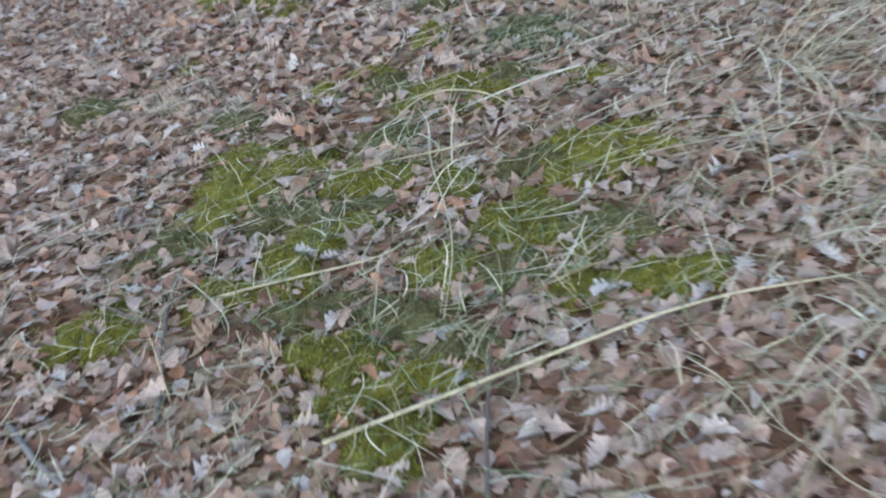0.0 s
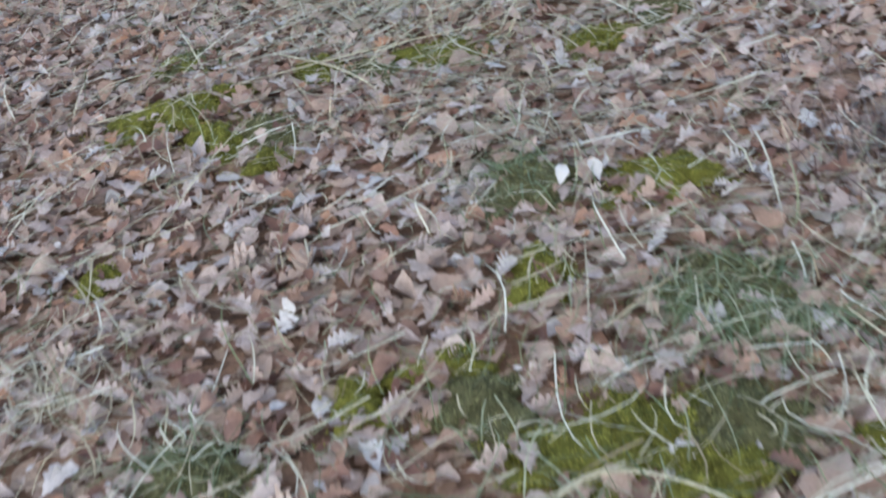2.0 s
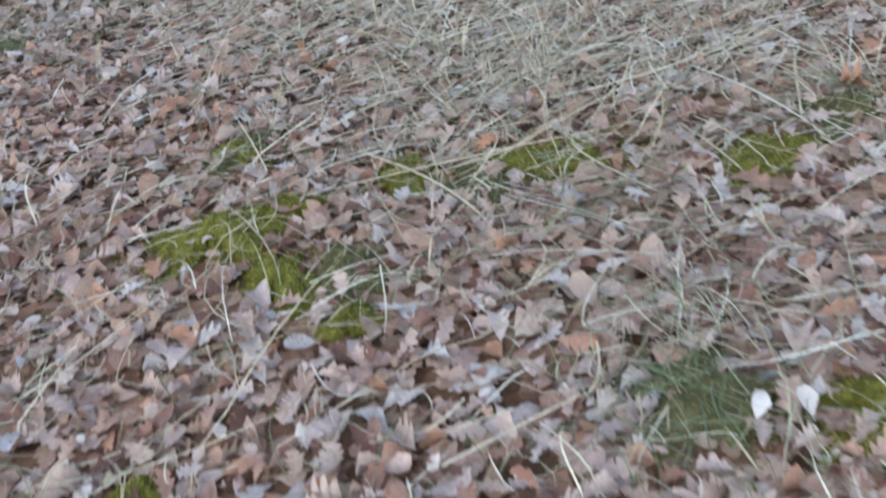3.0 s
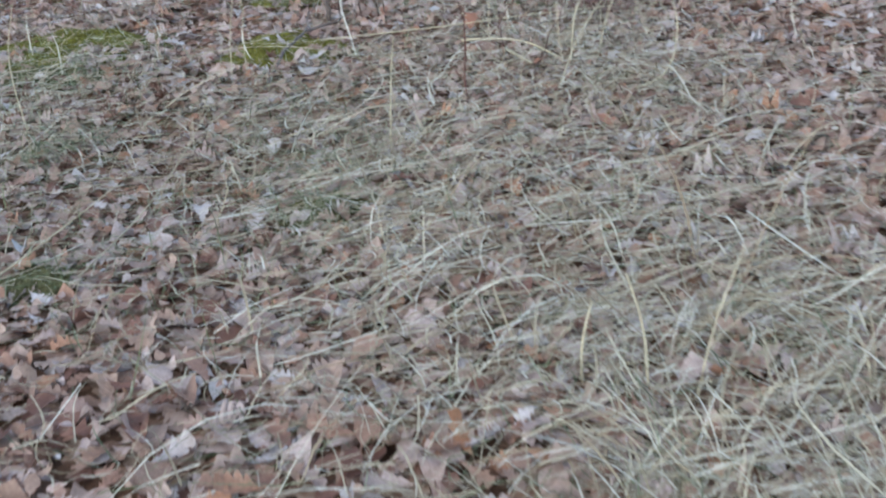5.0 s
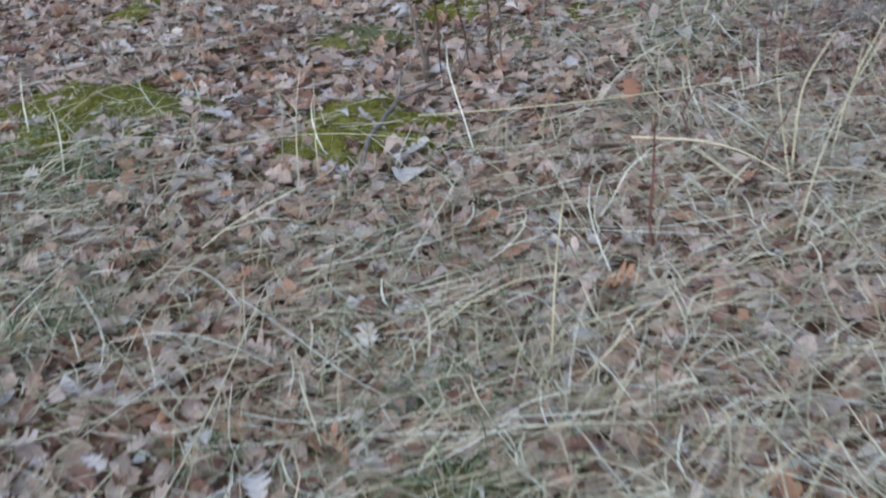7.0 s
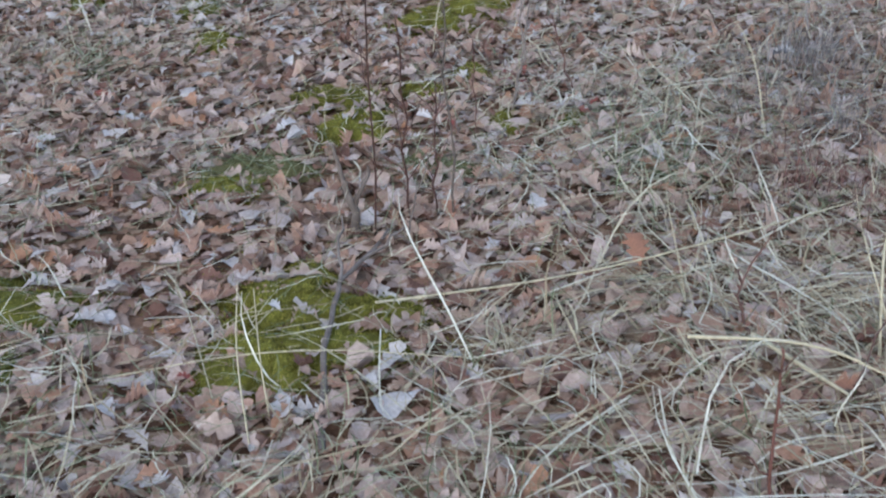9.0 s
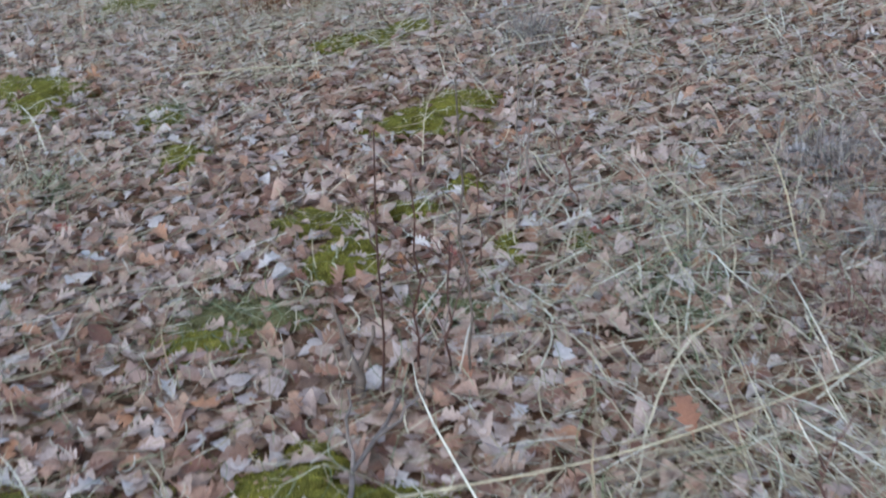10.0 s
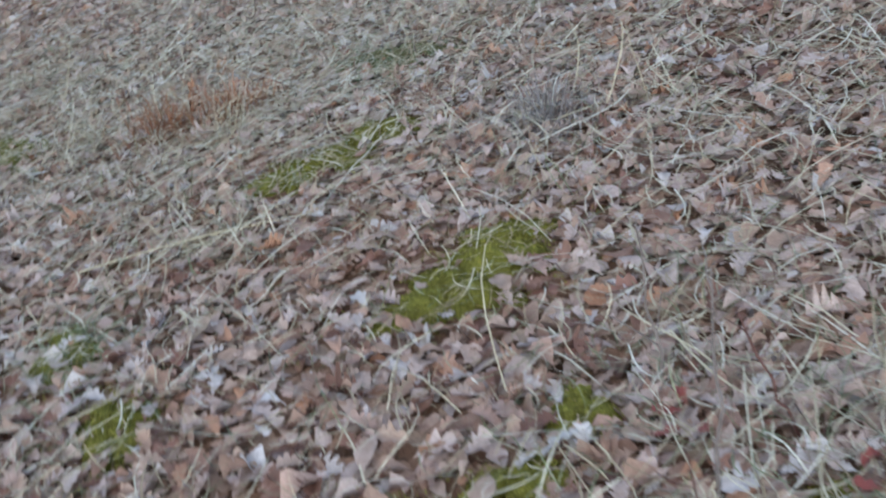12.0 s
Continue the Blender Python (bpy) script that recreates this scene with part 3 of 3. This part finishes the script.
for tx, ty, ts in ((-3.0, 7.7, 0.9), (-3.3, 8.4, 0.9), (-2.25, 7.9, 0.8), (-0.8, 9.4, 1.0), (-1.2, 10.3, 0.9), (-2.6, 12.1, 0.8), (-2.5, 13.1, 1.0), (-3.1, 13.6, 1.1), (-3.4, 14.6, 1.2), (-1.0, 12.2, 1.0), (-0.4, 11.2, 1.0), (-2.2, 14.2, 1.1), (-3.6, 11.2, 0.9), (-2.9, 13.0, 1.0)):
    tuft("dry_grass_tuft", STRAW_TUFTS, tx, ty, ts, DRY)
for tx, ty, ts in ((0.05, 3.75, 1.0), (0.2, 3.65, 1.0), (-0.27, 4.25, 0.8), (-1.0, 3.5, 0.7), (-1.9, 7.7, 0.9), (-1.75, 7.35, 0.8), (-2.98, 7.85, 1.0), (-3.2, 8.6, 1.0), (-1.45, 9.8, 0.9), (-1.3, 9.65, 0.9), (-2.62, 9.9, 0.8), (-2.05, 9.8, 0.7), (-3.45, 11.0, 0.9), (-3.1, 11.7, 0.9), (-1.75, 13.5, 1.1), (-2.35, 7.5, 0.6)):
    tuft("green_grass_tuft", GREEN_TUFTS, tx, ty, ts, "tuft of dull green grass among fallen leaves")


# ---- long single straws ----
def straw_stalk(points, width, label="long pale dry grass stalk bent over the litter"):
    p = [(px, py, float(lift(px, py)) + pz) for px, py, pz in points]
    dense = [np.array(q) for q in p]
    for _ in range(3):  # cut the corners, so that the stalk bends smoothly
        cut = [dense[0]]
        for a, b in zip(dense[:-1], dense[1:]):
            cut += [a * 0.75 + b * 0.25, a * 0.25 + b * 0.75]
        dense = cut + [dense[-1]]
    radii = [width * (1 - 0.6 * i / (len(dense) - 1)) for i in range(len(dense))]
    v, f = tube(dense, radii, 5)
    return tagged(new("straw_stalk", mesh_from("straw_stalk", v, f, STRAW)), label, "grass stalk", "grass stalks")


straw_stalk(((-0.97, 2.26, 0.03), (-0.72, 2.27, 0.05), (-0.42, 2.28, 0.06), (-0.35, 2.36, 0.05)), 0.005)
straw_stalk(((-0.42, 2.28, 0.05), (-0.42, 2.0, 0.05)), 0.004)
straw_stalk(((-0.5, 1.58, 0.05), (-0.1, 1.68, 0.08), (0.3, 1.80, 0.08), (0.62, 1.82, 0.06)), 0.006)
straw_stalk(((-0.3, 3.1, 0.03), (-0.28, 2.7, 0.1), (-0.2, 2.2, 0.12), (-0.25, 1.95, 0.05)), 0.003)
straw_stalk(((-0.55, 2.9, 0.03), (-0.05, 2.8, 0.08), (-0.3, 2.75, 0.1)), 0.003)
straw_stalk(((-0.45, 3.13, 0.03), (-0.3, 3.28, 0.07), (-0.1, 3.18, 0.06), (0.0, 3.02, 0.03)), 0.0045)
straw_stalk(((0.42, 3.55, 0.02), (0.43, 3.5, 0.3), (0.5, 3.48, 0.55)), 0.003)
straw_stalk(((-0.95, 5.4, 0.04), (-0.75, 5.15, 0.07), (-0.62, 4.95, 0.06), (-0.6, 4.85, 0.03)), 0.0045)
straw_stalk(((-1.6, 5.12, 0.03), (-0.7, 5.22, 0.08), (-0.2, 5.3, 0.07)), 0.003)
straw_stalk(((-2.85, 8.76, 0.03), (-2.4, 8.74, 0.12), (-1.95, 8.72, 0.08)), 0.0022)
straw_stalk(((-2.35, 6.7, 0.02), (-2.3, 7.3, 0.1), (-2.28, 7.8, 0.2)), 0.003)
straw_stalk(((-1.63, 7.75, 0.02), (-1.62, 7.78, 0.25), (-1.6, 7.8, 0.42)), 0.0035, "upright pale dry grass stalk")
straw_stalk(((-3.05, 7.9, 0.02), (-3.1, 7.95, 0.3), (-3.05, 8.0, 0.5)), 0.003, "upright pale dry grass stalk")
straw_stalk(((-1.5, 8.66, 0.14), (-1.25, 8.58, 0.16), (-1.1, 8.5, 0.1)), 0.005)
straw_stalk(((-1.33, 8.75, 0.06), (-1.2, 8.5, 0.08)), 0.008, "broad pale green-white grass blade lying flat")
straw_stalk(((-2.2, 9.0, 0.05), (-1.7, 9.0, 0.1), (-1.2, 9.15, 0.12), (-0.9, 9.3, 0.1)), 0.0035)
straw_stalk(((-3.1, 12.15, 0.06), (-2.7, 12.1, 0.08), (-2.3, 12.0, 0.05)), 0.004)
straw_stalk(((-1.1, 8.2, 0.02), (-1.0, 8.5, 0.25), (-0.7, 9.1, 0.45)), 0.0035)
straw_stalk(((-1.06, 8.68, 0.02), (-1.05, 8.76, 0.20), (-1.02, 8.84, 0.26), (-0.95, 8.90, 0.36)), 0.0045, "tall curled yellow-white grass stalk")
straw_stalk(((-0.82, 8.22, 0.05), (-0.68, 8.30, 0.08), (-0.64, 8.42, 0.22), (-0.68, 8.50, 0.36)), 0.0045, "tall curled yellow-white grass stalk")
straw_stalk(((-0.95, 8.75, 0.04), (-0.90, 8.85, 0.25), (-0.80, 8.95, 0.40), (-0.82, 9.0, 0.50)), 0.0035, "tall curled yellow-white grass stalk")
straw_stalk(((-0.93, 6.33, 0.02), (-0.93, 6.33, 0.12), (-0.91, 6.36, 0.20)), 0.0045, "broad upright yellow-white grass blade")
straw_stalk(((-0.79, 6.30, 0.02), (-0.80, 6.33, 0.16), (-0.84, 6.38, 0.26)), 0.004, "broad upright yellow-white grass blade")
straw_stalk(((-0.69, 6.30, 0.02), (-0.66, 6.34, 0.18), (-0.60, 6.42, 0.32)), 0.0032, "broad upright yellow-white grass blade")
straw_stalk(((-2.42, 8.60, 0.02), (-2.43, 8.64, 0.15), (-2.43, 8.70, 0.30)), 0.0025, "upright pale dry grass stalk")
straw_stalk(((-2.60, 6.72, 0.03), (-2.46, 6.90, 0.12), (-2.36, 7.20, 0.20)), 0.0035)
straw_stalk(((-2.8, 9.3, 0.02), (-2.7, 9.1, 0.06), (-2.55, 8.65, 0.05)), 0.003)
straw_stalk(((-2.45, 8.5, 0.02), (-2.47, 8.6, 0.2), (-2.45, 8.65, 0.35)), 0.0025, "upright pale dry grass stalk")


# ---- saplings and twigs ----
def sapling(x, y, height, lean_x, lean_y, twigs, r, mat=RED_BARK, thick=0.0038, label="slender leafless dark red sapling with bare side twigs"):
    thing = new("sapling")
    thing.location = (x, y, float(lift(x, y)))
    line = wander((0, 0, -0.01), (lean_x, lean_y, height), 8, 0.006, r)
    part("stem", mesh_from("stem", *tube(line, np.linspace(thick, thick * 0.45, 8)), mat), thing)
    for _ in range(twigs):
        k = r.uniform(0.25, 0.92)
        j = int(k * 7)
        p = line[j] + (line[j + 1] - line[j]) * (k * 7 - j)
        q, ln = r.uniform(0, 6.28), r.uniform(0.06, 0.16)
        end = p + np.array([math.cos(q) * ln * 0.7, math.sin(q) * ln * 0.7, ln * 0.8])
        part("twig", mesh_from("twig", *tube(wander(p, end, 4, 0.004, r), np.linspace(thick * 0.5, thick * 0.3, 4), 5), mat), thing)
    for k in np.linspace(0.2, 1.0, 9):
        j = min(int(k * 7), 6)
        p = line[j] + (line[j + 1] - line[j]) * (k * 7 - j)
        q = r.uniform(0, 6.28)
        o = np.array([math.cos(q), math.sin(q), 1.2]) * thick * 1.6
        part("bud", mesh_from("bud", *tube([p, p + o * 0.5, p + o * 1.4], [thick * 0.3, thick * 0.8, thick * 0.1], 5), mat), thing)
    return tagged(thing, label, "sapling", "saplings")


sapling(-2.22, 9.46, 0.86, 0.06, -0.34, 6, rng)
sapling(-2.12, 9.52, 0.74, 0.02, -0.40, 6, rng)
sapling(-2.04, 9.52, 0.47, 0.02, -0.12, 8, rng)
sapling(-1.99, 9.46, 0.90, 0.00, -0.24, 3, rng, BARK, 0.004)
sapling(-2.14, 9.36, 0.36, 0.10, -0.10, 3, rng, BARK, 0.003)
sapling(-1.77, 10.24, 0.46, 0.10, 0.12, 2, rng, BARK, 0.005)
sapling(-1.70, 10.62, 0.40, 0.02, 0.08, 2, rng, BARK, 0.0042, "slender bare grey-brown stem rising from the leaves")
sapling(-1.90, 10.0, 0.40, 0.0, 0.0, 4, rng, RED_BARK, 0.003)
sapling(-1.43, 8.24, 0.38, 0.0, 0.03, 2, rng, RED_BARK, 0.0045)
sapling(-1.22, 8.50, 0.42, 0.20, 0.12, 2, rng, RED_BARK, 0.003)
sapling(-1.33, 8.74, 0.20, -0.03, 0.06, 1, rng, RED_BARK, 0.005, "short reddish seedling stem with a bud")
sapling(-1.52, 10.35, 0.30, -0.08, 0.06, 2, rng, RED_BARK, 0.004)
sapling(-0.48, 5.5, 0.22, 0.0, 0.0, 1, rng, BARK, 0.004, "short bare grey-brown woody stem")


def fallen_branch(points, thick, forks, r, label, mat=BARK):
    thing = new("fallen_branch")
    p = np.array([(a, b, float(lift(a, b)) + c) for a, b, c in points])
    t = np.linspace(0, len(p) - 1, 4 * len(p))
    line = np.stack([np.interp(t, np.arange(len(p)), p[:, i]) for i in range(3)], -1) + r.normal(0, 0.003, (len(t), 3))
    part("limb", mesh_from("limb", *tube(line, np.linspace(thick, thick * 0.55, len(line)), 8), mat), thing)
    for k, dx, dy, dz in forks:
        a = line[int(k * (len(line) - 1))]
        part("fork", mesh_from("fork", *tube(wander(a, a + np.array([dx, dy, dz]), 6, 0.006, r), np.linspace(thick * 0.6, thick * 0.3, 6), 6), mat), thing)
    return tagged(thing, label, "branch", "fallen branches")


fallen_branch(((-2.30, 8.50, 0.02), (-2.31, 8.80, 0.06), (-2.29, 9.08, 0.07), (-2.17, 9.36, 0.06)), 0.009, ((0.72, 0.0, 0.2, 0.08), (0.85, 0.12, 0.12, 0.03)), rng, "forked bare grey branch lying on moss and leaves")
fallen_branch(((-2.27, 9.44, 0.0), (-2.27, 9.43, 0.10), (-2.29, 9.44, 0.19)), 0.015, ((0.9, -0.03, 0.05, 0.13), (0.6, 0.05, 0.02, 0.12)), rng, "short mossy grey twig stub standing in the leaves")
fallen_branch(((-0.92, 1.80, 0.03), (-0.96, 2.05, 0.05), (-1.0, 2.40, 0.05)), 0.008, ((0.65, -0.25, 0.18, 0.02),), rng, "dark grey twig lying on leaf litter")
fallen_branch(((-1.75, 2.72, 0.03), (-1.45, 2.78, 0.04), (-1.15, 2.8, 0.03)), 0.012, (), rng, "dark bare stick lying on leaf litter")
fallen_branch(((-0.17, 1.35, 0.03), (-0.16, 1.6, 0.06), (-0.14, 1.75, 0.08)), 0.006, ((0.5, -0.15, 0.1, 0.02),), rng, "dark grey twig lying on leaf litter")
fallen_branch(((-1.32, 1.9, 0.03), (-1.2, 1.75, 0.04), (-1.08, 1.62, 0.03)), 0.010, (), rng, "pale grey stick lying on leaf litter", GREY_TWIG)
fallen_branch(((-1.62, 7.62, 0.03), (-1.52, 7.45, 0.05), (-1.42, 7.3, 0.04)), 0.010, (), rng, "grey stick lying under dry grass", GREY_TWIG)
fallen_branch(((-1.75, 8.98, 0.03), (-1.45, 9.1, 0.04), (-1.2, 9.15, 0.04)), 0.007, (), rng, "dark thin stick under dry grass")
fallen_branch(((-3.35, 9.88, 0.04), (-3.15, 9.98, 0.05), (-2.95, 10.08, 0.04)), 0.006, (), rng, "dark thin stick lying on leaf litter")


# ---- dry herbs and dead fern ----
def dry_herb(x, y, height, count, mat, label, name, r, wide=0.003, spread_r=0.12, category="dry plant"):
    q, d = r.uniform(0, 6.283, count), np.abs(r.normal(0, spread_r, count))
    px, py = x + d * np.cos(q), y + d * np.sin(q)
    b = np.stack([px, py, lift(px, py)], -1)
    rise = r.uniform(0.4, 1.5, count)
    v, f = blades(b, r.uniform(0.4, 1.0, count) * height, r.uniform(0.5, 1.2, count) * wide, rise, rise - r.uniform(0, 1.2, count), r.uniform(0, 6.28, count), r.normal(0, 0.8, count), segs=5, low=0.02, floor=lift)
    return tagged(new(name, mesh_from(name, v, f, mat)), label, category, kind="stuff")


HERB = "low tangle of thin dry grey stems"
dry_herb(-0.62, 10.5, 0.34, 420, GREY_TWIG, HERB, "dry_herb", rng, 0.003, 0.22)
dry_herb(-0.72, 9.9, 0.30, 320, GREY_TWIG, HERB, "dry_herb", rng, 0.0025, 0.2)
dry_herb(-0.98, 9.5, 0.24, 340, RED_BARK, "tangle of thin dark bare stems over dry grass", "dry_herb", rng, 0.003, 0.2)
dry_herb(-1.42, 12.2, 0.28, 380, GREY_TWIG, HERB, "dry_herb", rng, 0.003, 0.17)
dry_herb(0.62, 4.1, 0.24, 320, RED_BARK, "dark hollow tangle of thin bare stems", "dry_herb", rng, 0.004, 0.16)
dry_herb(0.62, 4.15, 0.28, 180, GREY_TWIG, HERB, "dry_herb", rng, 0.0025, 0.15)
dry_herb(0.25, 3.05, 0.15, 80, GREY_TWIG, HERB, "dry_herb", rng, 0.0025, 0.1)
dry_herb(-1.75, 8.15, 0.14, 140, GREY_TWIG, HERB, "dry_herb", rng, 0.003, 0.2)
dry_herb(-1.0, 10.1, 0.22, 120, GREY_TWIG, HERB, "dry_herb", rng, 0.0025, 0.18)
dry_herb(-1.42, 10.22, 0.14, 110, RED_BARK, "tangle of thin dark red stems over dry grass", "dry_herb", rng, 0.003, 0.12)
dry_herb(-2.75, 13.4, 0.26, 420, FERN, "collapsed red-brown dead fern fronds", "dead_fern", rng, 0.006, 0.16, "fern")
dry_herb(-2.45, 13.35, 0.24, 300, FERN, "collapsed red-brown dead fern fronds", "dead_fern", rng, 0.006, 0.12, "fern")

# ---- the nearest leaves, piece by piece ----
PIECES = [leaf_mesh(LEAF_SINGLE, i % 4 != 3, rng) for i in range(16)]
px, py = rng.uniform(-3.4, 0.6, 1400), rng.uniform(1.3, 11.5, 1400)
ok = inside(px, py) & (np.abs(px - np.interp(py, [1, 5, 8, 11], [-0.4, -0.9, -2.0, -2.3])) < 0.95) & (mossy(px, py) < 0.3)
px, py = px[ok][:300], py[ok][:300]
for i, (lx, ly) in enumerate(zip(px.tolist(), py.tolist())):
    ob = part("leaf", PIECES[i % 16], leaf_litter)
    ob.matrix_world = pose(lx, ly, float(lift(lx, ly)) + 0.035 + 0.012 * random.random(), random.gauss(0, 16), random.gauss(0, 16), random.uniform(0, 360)) @ Matrix.Scale(random.uniform(0.055, 0.095), 4)
